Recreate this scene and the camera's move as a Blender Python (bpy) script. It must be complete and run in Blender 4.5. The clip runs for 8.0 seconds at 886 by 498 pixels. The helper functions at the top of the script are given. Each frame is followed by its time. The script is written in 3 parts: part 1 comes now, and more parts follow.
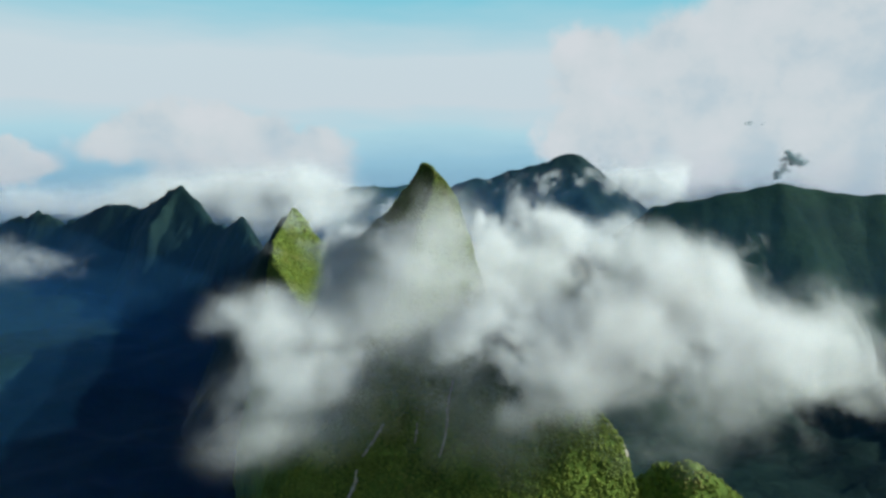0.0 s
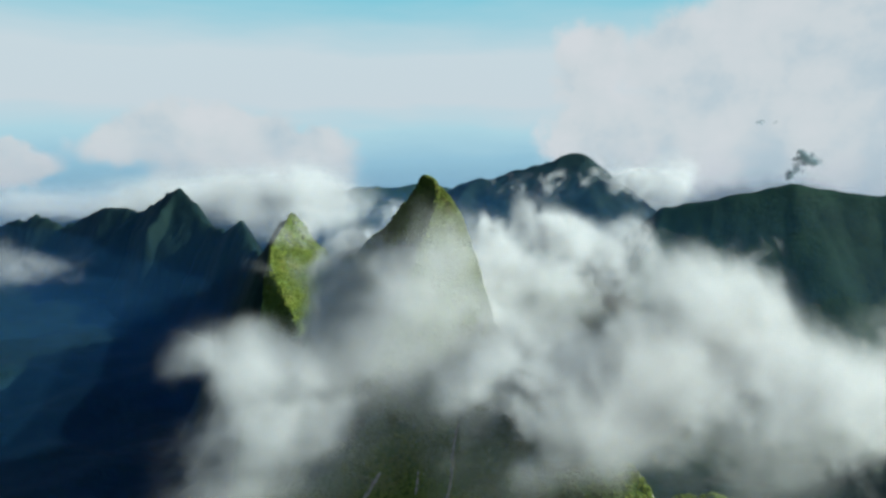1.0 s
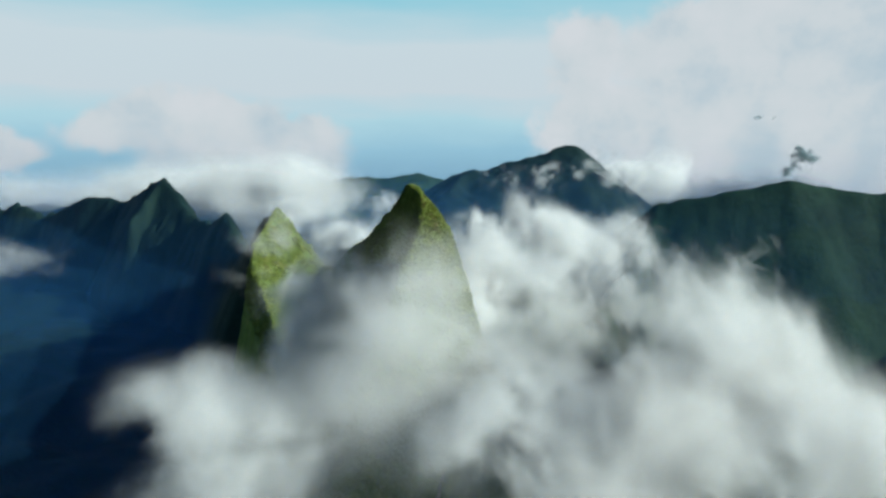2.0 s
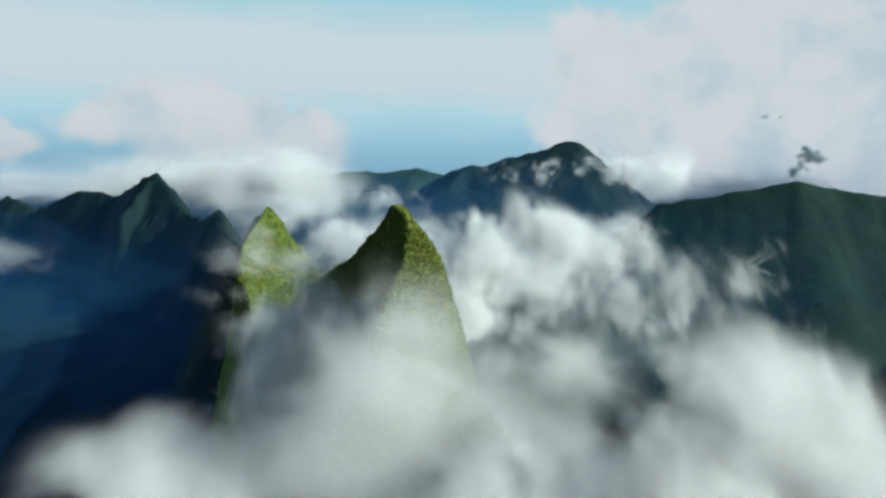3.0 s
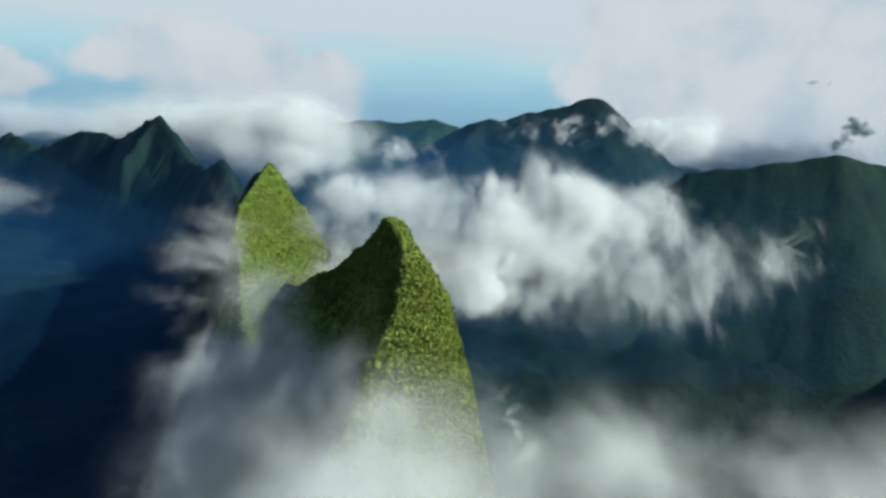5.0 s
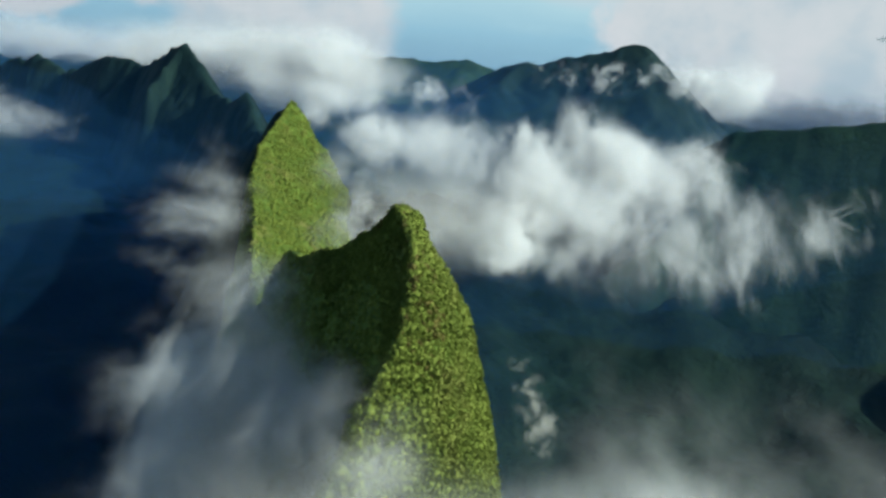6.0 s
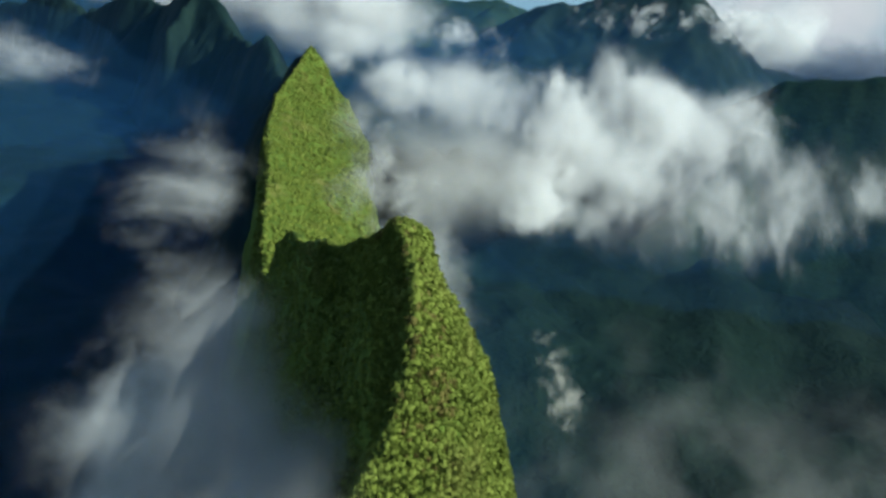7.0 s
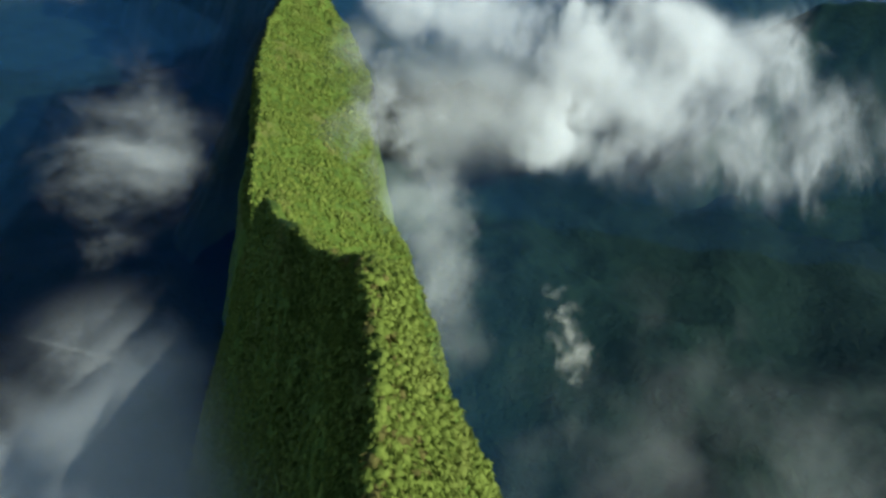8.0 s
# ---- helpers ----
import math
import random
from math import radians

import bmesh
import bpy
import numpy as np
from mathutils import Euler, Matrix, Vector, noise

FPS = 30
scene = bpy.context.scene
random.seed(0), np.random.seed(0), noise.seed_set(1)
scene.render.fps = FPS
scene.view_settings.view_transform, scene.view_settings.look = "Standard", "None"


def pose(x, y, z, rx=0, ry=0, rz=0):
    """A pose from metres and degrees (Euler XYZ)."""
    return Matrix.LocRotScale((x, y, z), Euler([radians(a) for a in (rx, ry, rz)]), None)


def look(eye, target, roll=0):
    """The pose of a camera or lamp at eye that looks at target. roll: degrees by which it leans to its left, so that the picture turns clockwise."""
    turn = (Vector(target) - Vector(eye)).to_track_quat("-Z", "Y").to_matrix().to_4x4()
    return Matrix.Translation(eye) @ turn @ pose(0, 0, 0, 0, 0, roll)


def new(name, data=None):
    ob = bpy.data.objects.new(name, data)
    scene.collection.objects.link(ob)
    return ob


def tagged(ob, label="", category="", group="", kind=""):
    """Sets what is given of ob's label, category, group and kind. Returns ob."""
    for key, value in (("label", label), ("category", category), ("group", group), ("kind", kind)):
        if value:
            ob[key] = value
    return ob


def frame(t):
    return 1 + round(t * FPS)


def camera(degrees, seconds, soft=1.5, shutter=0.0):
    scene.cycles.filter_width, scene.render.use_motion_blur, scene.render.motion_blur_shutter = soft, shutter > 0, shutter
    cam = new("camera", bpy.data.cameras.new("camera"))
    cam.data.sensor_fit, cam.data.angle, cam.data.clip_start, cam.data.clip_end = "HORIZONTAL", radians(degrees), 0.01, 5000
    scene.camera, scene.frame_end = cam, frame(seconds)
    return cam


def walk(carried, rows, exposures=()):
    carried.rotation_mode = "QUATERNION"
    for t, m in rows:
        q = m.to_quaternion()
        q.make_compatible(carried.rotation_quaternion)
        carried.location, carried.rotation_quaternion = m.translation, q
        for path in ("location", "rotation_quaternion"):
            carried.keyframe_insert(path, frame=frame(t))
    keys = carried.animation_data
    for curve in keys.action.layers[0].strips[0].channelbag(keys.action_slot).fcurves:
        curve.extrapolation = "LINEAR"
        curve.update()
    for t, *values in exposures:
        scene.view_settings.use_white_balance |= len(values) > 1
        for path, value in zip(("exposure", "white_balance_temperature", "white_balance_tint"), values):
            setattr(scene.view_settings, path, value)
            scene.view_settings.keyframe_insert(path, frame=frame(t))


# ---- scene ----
cam = camera(74.2, 8.0, soft=2.8)
PATH = [
    (0, (-2.059, -0.096, 598.868), (-2.055, 1.861, 598.455), 0.6),
    (0.5, (-2.339, 18.5, 600.396), (-2.349, 20.458, 599.989), 0.4),
    (1, (-2.091, 35.784, 603.131), (-2.099, 37.74, 602.714), 0.3),
    (1.5, (-1.638, 51.95, 605.839), (-1.629, 53.902, 605.403), 0.5),
    (3, (3.785, 102.43, 616.213), (3.808, 104.373, 615.739), 1.5),
    (3.5, (4.162, 118.712, 618.309), (4.196, 120.652, 617.823), 1.0),
    (4, (4.25, 135.983, 620.158), (4.267, 137.916, 619.645), 0.9),
    (5.5, (3.458, 188.086, 624.135), (3.42, 189.95, 623.41), 5.6),
    (6, (2.997, 206.581, 624.383), (2.921, 208.403, 623.56), 6.4),
    (6.5, (2.411, 223.854, 624.739), (2.314, 225.631, 623.826), 6.2),
    (7, (1.743, 241.306, 624.468), (1.606, 243.036, 623.474), 6.5),
    (7.5, (0.861, 259.153, 623.345), (0.716, 260.816, 622.243), 6.7),
    (8, (-0.276, 277.092, 621.995), (-0.4, 278.683, 620.79), 7.1),
]
walk(cam, [(t, look(eye, target, roll)) for t, eye, target, roll in PATH], [(0, 0.18, 5900, -5), (8, 0.18, 5900, -5)])

# ---- light ----
SUN_AZ, SUN_EL = math.radians(104.0), math.radians(28.0)
sun_way = Vector((math.sin(SUN_AZ) * math.cos(SUN_EL), math.cos(SUN_AZ) * math.cos(SUN_EL), math.sin(SUN_EL)))
sun = new("sun", bpy.data.lights.new("sun", "SUN"))
sun.data.energy, sun.data.angle, sun.data.color = 5.0, math.radians(0.53), (1.0, 0.96, 0.88)
sun.matrix_world = look(sun_way * 900, (0, 0, 0))

world = bpy.data.worlds.new("sky")
scene.world = world
world.use_nodes = True
sky = world.node_tree.nodes.new("ShaderNodeTexSky")
sky.sky_type, sky.sun_disc = "NISHITA", False
sky.sun_elevation, sky.sun_rotation = SUN_EL, SUN_AZ
sky.altitude, sky.air_density, sky.dust_density, sky.ozone_density = 600.0, 1.0, 1.0, 1.5
world.node_tree.nodes["Background"].inputs["Strength"].default_value = 0.085
world.node_tree.links.new(sky.outputs["Color"], world.node_tree.nodes["Background"].inputs["Color"])
scene.cycles.transparent_max_bounces = 96


# ---- materials ----
def material(name):
    m = bpy.data.materials.new(name)
    m.use_nodes = True
    t = m.node_tree
    return m, t, t.nodes["Principled BSDF"], t.nodes["Material Output"]


def node(t, kind, **values):
    n = t.nodes.new("ShaderNode" + kind)
    for key, value in values.items():
        n.inputs[key.replace("_", " ")].default_value = value
    return n


def ramp(t, source, stops):
    r = t.nodes.new("ShaderNodeValToRGB")
    while len(r.color_ramp.elements) < len(stops):
        r.color_ramp.elements.new(0.5)
    for e, (at, colour) in zip(r.color_ramp.elements, stops):
        e.position, e.color = at, (*colour, 1)
    t.links.new(source, r.inputs["Fac"])
    return r


def mixed(t, fac, a, b, blend="MIX"):
    n = t.nodes.new("ShaderNodeMix")
    n.data_type, n.blend_type = "RGBA", blend
    for socket, value in (("Factor", fac), ("A", a), ("B", b)):
        target = n.inputs[0] if socket == "Factor" else next(i for i in n.inputs if i.name == socket and i.type == "RGBA")
        if isinstance(value, bpy.types.NodeSocket):
            t.links.new(value, target)
        else:
            target.default_value = value if socket == "Factor" else (*value, 1)
    return next(o for o in n.outputs if o.type == "RGBA")


def foliage(name, dark, mid, light, dry, coarse, fine, bump=1.0, island=False):
    """Dense low tropical growth: three greens at two scales, dry patches, fine relief."""
    m, t, b, out = material(name)
    where = t.nodes.new("ShaderNodeNewGeometry")
    big = node(t, "TexNoise", Scale=1.0 / coarse, Detail=5.0, Roughness=0.6)
    small = node(t, "TexNoise", Scale=1.0 / fine, Detail=6.0, Roughness=0.68)
    patch = node(t, "TexNoise", Scale=0.37 / coarse, Detail=4.0, Roughness=0.6)
    for n in (big, small, patch):
        t.links.new(where.outputs["Position"], n.inputs["Vector"])
    first = ramp(t, small.outputs["Fac"], [(0.32, dark), (0.5, mid), (0.68, light)])
    second = ramp(t, big.outputs["Fac"], [(0.3, dark), (0.52, mid), (0.72, light)])
    c = mixed(t, 0.5, first.outputs["Color"], second.outputs["Color"])
    if island:
        tone = ramp(t, where.outputs["Random Per Island"], [(0.0, dark), (0.45, mid), (0.9, light), (1.0, light)])
        c = mixed(t, 0.22, c, tone.outputs["Color"])
    spot = ramp(t, patch.outputs["Fac"], [(0.56, (0, 0, 0)), (0.72, (0.75, 0.75, 0.75))])
    c = mixed(t, spot.outputs["Color"], c, dry)
    t.links.new(c, b.inputs["Base Color"])
    b.inputs["Roughness"].default_value = 0.75
    b.inputs["Specular IOR Level"].default_value = 0.085
    relief = node(t, "Bump", Strength=bump, Distance=fine * 0.5)
    t.links.new(small.outputs["Fac"], relief.inputs["Height"])
    t.links.new(relief.outputs["Normal"], b.inputs["Normal"])
    return m


def cloud_stuff(name, alpha, grain, tint=(0.82, 0.82, 0.815), low=0.32, high=0.82, heart=0.52, tear=0.66, detail=6.0, rough=0.58, tall=1.0):
    """Fine droplets: thin veils that scatter light forwards and back. They are close in the heart of a cloud and torn towards its rim.
    grain: size of the tears in metres; heart: how closed the middle is; tear: how ragged the rim is; tall: how far the tears are drawn out upright; all are drawn out along the wind, which blows down the valley."""
    m, t, b, out = material(name)
    t.nodes.remove(b)
    uv = t.nodes.new("ShaderNodeUVMap")
    where = t.nodes.new("ShaderNodeNewGeometry")
    rim = t.nodes.new("ShaderNodeAttribute")
    rim.attribute_name = "rim"
    centre = node(t, "VectorMath")
    centre.operation = "DISTANCE"
    centre.inputs[1].default_value = (0.5, 0.5, 0)
    t.links.new(uv.outputs["UV"], centre.inputs[0])
    fall = node(t, "MapRange")
    fall.interpolation_type = "SMOOTHERSTEP"
    for key, value in (("From Min", 0.49), ("From Max", 0.02), ("To Min", 0.0), ("To Max", 1.0)):
        fall.inputs[key].default_value = value
    t.links.new(centre.outputs["Value"], fall.inputs["Value"])
    drawn = node(t, "VectorMath")
    drawn.operation = "MULTIPLY"
    drawn.inputs[1].default_value = (1, 0.22, 1 / tall)
    wind = node(t, "VectorRotate", Angle=0.4)
    wind.rotation_type = "X_AXIS"
    t.links.new(where.outputs["Position"], wind.inputs["Vector"])
    t.links.new(wind.outputs[0], drawn.inputs[0])
    n = node(t, "TexNoise", Scale=1.0 / grain, Detail=detail, Roughness=rough, Distortion=0.2)
    t.links.new(drawn.outputs[0], n.inputs["Vector"])
    strong = node(t, "Math")
    strong.operation = "MULTIPLY_ADD"
    strong.inputs[1].default_value, strong.inputs[2].default_value = 2.0, -0.5
    t.links.new(n.outputs["Fac"], strong.inputs[0])
    ragged = node(t, "Math")
    ragged.operation = "MULTIPLY_ADD"
    ragged.inputs[1].default_value, ragged.inputs[2].default_value = -tear, heart
    t.links.new(rim.outputs["Fac"], ragged.inputs[0])
    held = node(t, "Math")
    held.operation = "ADD"
    t.links.new(strong.outputs[0], held.inputs[0])
    t.links.new(ragged.outputs[0], held.inputs[1])
    torn = node(t, "MapRange")
    torn.interpolation_type = "SMOOTHSTEP"
    for key, value in (("From Min", low), ("From Max", high), ("To Min", 0.0), ("To Max", alpha)):
        torn.inputs[key].default_value = value
    t.links.new(held.outputs[0], torn.inputs["Value"])
    veil = node(t, "Math")
    veil.operation = "MULTIPLY"
    t.links.new(fall.outputs["Result"], veil.inputs[0])
    t.links.new(torn.outputs["Result"], veil.inputs[1])
    front = node(t, "BsdfDiffuse", Color=(*tint, 1))
    back = node(t, "BsdfTranslucent", Color=(*tint, 1))
    drops, shown = node(t, "MixShader", Fac=0.5), node(t, "MixShader")
    clear = node(t, "BsdfTransparent")
    t.links.new(front.outputs[0], drops.inputs[1])
    t.links.new(back.outputs[0], drops.inputs[2])
    t.links.new(veil.outputs[0], shown.inputs[0])
    t.links.new(clear.outputs[0], shown.inputs[1])
    t.links.new(drops.outputs[0], shown.inputs[2])
    t.links.new(shown.outputs[0], out.inputs["Surface"])
    return m


DRY_FERN = foliage("dry_fern", (0.05, 0.045, 0.012), (0.12, 0.105, 0.028), (0.19, 0.17, 0.045), (0.2, 0.12, 0.045), 8.0, 0.5, 0.8, True)
NEAR_GREEN = foliage("ridge_growth", (0.028, 0.05, 0.009), (0.10, 0.145, 0.022), (0.21, 0.26, 0.05), (0.19, 0.17, 0.05), 14.0, 1.6, 0.9)
BUSH_GREEN = foliage("bush_leaves", (0.044, 0.066, 0.012), (0.14, 0.175, 0.028), (0.235, 0.27, 0.055), (0.19, 0.18, 0.05), 12.0, 0.5, 0.8, True)
FAR_GREEN = foliage("forest_growth", (0.010, 0.024, 0.014), (0.022, 0.046, 0.020), (0.05, 0.085, 0.026), (0.07, 0.095, 0.03), 90.0, 9.0, 1.0)
# mountain forest, its green lowered to carry the shade on these slopes
DARKENED_GREEN = foliage("darkened_forest", (0.006, 0.018, 0.012), (0.011, 0.032, 0.017), (0.022, 0.052, 0.022), (0.028, 0.052, 0.022), 120.0, 11.0, 0.6)
# forest green with shade and blue distance haze put into its colour
SHADE_TINT_GREEN = foliage("shade_tinted_forest", (0.006, 0.016, 0.016), (0.011, 0.026, 0.023), (0.021, 0.042, 0.03), (0.03, 0.048, 0.028), 110.0, 10.0, 0.8)
# valley forest darkened well below leaf colour, in place of cast shade
VALLEY_SHADE_GREEN = foliage("valley_growth_darkened", (0.004, 0.012, 0.010), (0.007, 0.020, 0.014), (0.013, 0.031, 0.018), (0.017, 0.033, 0.016), 220.0, 18.0, 1.0)


# ---- shaping ----
def lattice(n):
    """A repeatable random value in 0..1 for every whole place."""
    i = n.astype(np.int64)
    h = (i[..., 0] * 374761393 + i[..., 1] * 668265263 + i[..., 2] * 2147483647) & 0x7FFFFFFF
    h = ((h ^ (h >> 13)) * 1274126177) & 0x7FFFFFFF
    return ((h ^ (h >> 16)) & 0xFFFF) / 65535.0


def value_noise(p):
    base = np.floor(p)
    f = p - base
    f = f * f * (3 - 2 * f)
    total = 0
    for dx in (0, 1):
        for dy in (0, 1):
            for dz in (0, 1):
                w = (f[..., 0] if dx else 1 - f[..., 0]) * (f[..., 1] if dy else 1 - f[..., 1]) * (f[..., 2] if dz else 1 - f[..., 2])
                total = total + w * lattice(base + np.array((dx, dy, dz)))
    return total * 2 - 1


def fbm(p, size, octaves=4, rough=0.5):
    p, total, gain = np.asarray(p, float) / size, 0, 1.0
    for k in range(octaves):
        total = total + gain * value_noise(p + 17.3 * k)
        p, gain = p * 2.03, gain * rough
    return total


def sheet(name, grid, mat, keep=None):
    """One smooth mesh from a grid of places (rows x columns x 3)."""
    r, c, _ = grid.shape
    n = np.arange(r * c).reshape(r, c)
    faces = np.stack((n[:-1, :-1], n[:-1, 1:], n[1:, 1:], n[1:, :-1]), -1).reshape(-1, 4)
    if keep is not None:
        k = keep.reshape(-1)
        faces = faces[k[faces].any(1)]
    used, index = np.unique(faces, return_inverse=True)
    me = bpy.data.meshes.new(name)
    me.from_pydata(grid.reshape(-1, 3)[used].tolist(), [], index.reshape(-1, 4).tolist())
    me.shade_smooth()
    me.materials.append(mat)
    return new(name, me)


def curve_rows(points, steps):
    """A smooth line through points, with some steps in each stretch."""
    p = np.array(points, float)
    q = np.vstack((2 * p[0] - p[1], p, 2 * p[-1] - p[-2]))
    rows = []
    for i in range(1, len(p)):
        a, b, c, d = q[i - 1], q[i], q[i + 1], q[i + 2]
        for u in np.linspace(0, 1, steps, endpoint=False):
            rows.append(0.5 * (2 * b + (c - a) * u + (2 * a - 5 * b + 4 * c - d) * u * u + (3 * b - a - 3 * c + d) * u ** 3))
    rows.append(p[-1])
    return np.array(rows)


def normals_of(g):
    a, b = np.gradient(g, axis=0), np.gradient(g, axis=1)
    n = np.cross(b, a)
    n /= np.linalg.norm(n, axis=-1, keepdims=True) + 1e-9
    return n


def spire_grid(stations, steps, left_cols, face_cols, right_cols, bulge, rough):
    """A knife-edged ridge: from its left foot up to the crest, over the face to the right-hand edge, and down to the right foot.
    stations: left foot, crest, right edge, right foot."""
    lines = [curve_rows([s[k] for s in stations], steps) for k in range(4)]
    parts = []
    for (a, b), cols, sag in zip(((0, 1), (1, 2), (2, 3)), (left_cols, face_cols, right_cols), (0.0, bulge, 0.0)):
        u = np.linspace(0, 1, cols, endpoint=b == 3)[None, :, None]
        if b == 1:
            u = 1 - (1 - u) ** 1.7
        if b == 3:
            u = u ** 1.7
        parts.append(lines[a][:, None] * (1 - u) + lines[b][:, None] * u + sag * np.sin(np.pi * u) * np.linalg.norm(lines[b] - lines[a], axis=-1)[:, None, None])
    g = np.concatenate(parts, 1)
    n = normals_of(g)
    if n[:, left_cols + face_cols // 2, 2].mean() < 0:
        n = -n
    flute = g * np.array((1, 1, 0.28))
    g = g + n * (fbm(flute, 26, 4, 0.55)[..., None] * rough + fbm(g, 5.0, 3)[..., None] * rough * 0.22)
    return g, n


# ---- the front spire ----
front_edges = [
    ((-15.5, 336, 573.8), (-13, 336, 573)),
    ((-11.5, 325, 577.5), (-5.5, 324, 573.5)),
    ((-7.5, 312, 577.0), (2.5, 318, 565.0)),
    ((-6, 304, 572.0), (7.5, 315, 552.5)),
    ((-6.5, 297, 564.5), (11.5, 309, 541)),
    ((-10.5, 290, 556.5), (16, 303, 527)),
    ((-18, 283, 535), (24, 297, 508)),
    ((-45, 275, 480), (50, 286, 480)),
    ((-70, 268, 437), (83, 275, 453)),
    ((-90, 258, 405), (92, 262, 435)),
    ((-125, 230, 340), (100, 245, 400)),
    ((-190, 170, 200), (125, 205, 290)),
    ((-260, 110, 60), (170, 150, 60)),
]
back_crest = [(-140, 556, 405), (-118, 515, 435), (-92, 467, 484), (-76, 440, 508), (-62, 415, 519), (-45, 388, 536), (-30, 361, 552)]


def foot(p, dx, dy, low=50.0):
    d = max(p[2] - low, 1.0)
    return (p[0] + dx * d, p[1] + dy * d, low)


front_stations = [(foot(p, -0.30, -0.02), p, (p[0] + 1.5, p[1] + 0.6, p[2] - 0.8), foot(p, 0.36, 0.0)) for p in back_crest]
for crest, edge in front_edges:
    front_stations.append((foot(crest, -0.30, -0.03), crest, edge, foot(edge, 0.24, 0.10)))
grid, grid_n = spire_grid(front_stations, 14, 90, 60, 70, np.array((0.03, -0.06, 0.0)), 2.0)


def spire(g, cuts, label, labels):
    """The ridge as a thing of three flanks that meet on its edges."""
    top = new("ridge_spire")
    top.location = g[g.shape[0] // 2, cuts[0]].tolist()
    whole = normals_of(g)
    if whole[..., 2].mean() < 0:
        whole = -whole
    for (a, b), name, text in zip(((0, cuts[0] + 1), (cuts[0], cuts[1] + 1), (cuts[1], g.shape[1])), ("shaded_flank", "sunlit_face", "outer_flank"), labels):
        ob = sheet(name, g[:, a:b] - np.array(top.location), NEAR_GREEN)
        ob.parent = top
        ob["label"] = text
    return tagged(top, label, "mountain")


front = spire(grid, (90, 150), "steep knife-edged green spire covered in low growth", ("dark green shaded flank", "bright green sunlit face", "steep outer flank"))

# ---- the second spire ----
second_edges = [
    ((-95, 470, 250), (30, 480, 200)),
    ((-112, 505, 350), (0, 520, 280)),
    ((-130, 535, 405), (-20, 560, 340)),
    ((-150, 580, 420), (-60, 620, 360)),
    ((-175, 645, 415), (-104, 700, 365)),
    ((-203, 720, 409), (-131, 800, 372)),
    ((-240, 810, 412), (-160, 900, 380)),
    ((-262, 900, 422), (-194, 950, 400)),
    ((-259, 960, 445), (-229, 985, 430)),
    ((-259, 995, 459), (-254, 1000, 457)),
    ((-275, 1040, 430), (-270, 1045, 428)),
    ((-330, 1120, 350), (-325, 1125, 345)),
]
second_stations = [(foot(c, -0.22, -0.02), c, e, foot(e, 0.2, 0.03)) for c, e in reversed(second_edges)]
grid2, grid2_n = spire_grid(second_stations, 14, 70, 60, 60, np.array((0.0, 0.0, 0.0)), 4.0)
second = spire(grid2, (70, 130), "narrow green spire beyond the saddle, sunlit on one flank", ("dark shaded flank", "bright sunlit face", "misty outer flank"))


# ---- low growth on the spires ----
def ball(level):
    bm = bmesh.new()
    bmesh.ops.create_icosphere(bm, subdivisions=level, radius=1.0)
    v = np.array([p.co[:] for p in bm.verts])
    f = np.array([[p.index for p in q.verts] for q in bm.faces])
    bm.free()
    return v, f


def growth(name, label, g, n, rows, cols, count, size, blades, seed, mat=None):
    """Leafy tufts strewn thickly over a stretch of a grid of places: a small dark heart and blades all round it."""
    rng = np.random.default_rng(seed)
    part_g, part_n = g[rows[0]:rows[1], cols[0]:cols[1]], n[rows[0]:rows[1], cols[0]:cols[1]]
    area = np.linalg.norm(np.cross(part_g[1:, :-1] - part_g[:-1, :-1], part_g[:-1, 1:] - part_g[:-1, :-1]), axis=-1)
    area = area * (0.45 + 0.55 * (fbm(part_g[:-1, :-1], size[1] * 5, 2) > -0.1))
    pick = rng.choice(area.size, count, p=(area / area.sum()).reshape(-1))
    r, c = np.unravel_index(pick, area.shape)
    u, v = rng.random((count, 1)), rng.random((count, 1))
    at = (part_g[r, c] * (1 - u) + part_g[r + 1, c] * u) * (1 - v) + (part_g[r, c + 1] * (1 - u) + part_g[r + 1, c + 1] * u) * v
    up = part_n[r, c] * 0.7 + np.array((0, 0, 0.5))
    up /= np.linalg.norm(up, axis=1, keepdims=True)
    s = size[0] + (size[1] - size[0]) * rng.random((count, 1)) ** 2.2
    # the hearts
    tuft, faces = ball(1)
    k = len(tuft)
    hearts = (at + up * s * 0.1)[:, None] + tuft[None] * rng.uniform(0.5, 0.95, (count, k, 1)) * s[:, None]
    # the blades
    way = rng.normal(size=(count, blades, 3)) + up[:, None] * 1.1
    way[..., 2] *= 0.8
    way /= np.linalg.norm(way, axis=-1, keepdims=True)
    side = np.cross(way, rng.normal(size=(count, blades, 3)))
    side /= np.linalg.norm(side, axis=-1, keepdims=True)
    long = s[:, None] * rng.uniform(0.7, 1.4, (count, blades, 1))
    root = at[:, None] + way * long * 0.15
    droop = np.array((0, 0, -0.5))
    leaf = np.stack((root, root + way * long * 0.55 + side * long * 0.15, root + (way + droop) * long, root + way * long * 0.55 - side * long * 0.15), 2)
    verts = np.concatenate((hearts.reshape(-1, 3), leaf.reshape(-1, 3)))
    base = (faces[None] + np.arange(count)[:, None, None] * k).reshape(-1, 3)
    lots = np.arange(count * blades)[:, None] * 4 + count * k
    tris = np.concatenate((base, lots + np.array((0, 1, 2)), lots + np.array((0, 2, 3))))
    me = bpy.data.meshes.new(name)
    me.from_pydata(verts.tolist(), [], tris.tolist())
    me.shade_smooth()
    me.materials.append(mat or BUSH_GREEN)
    return tagged(new(name, me), label, "shrubs", kind="stuff")


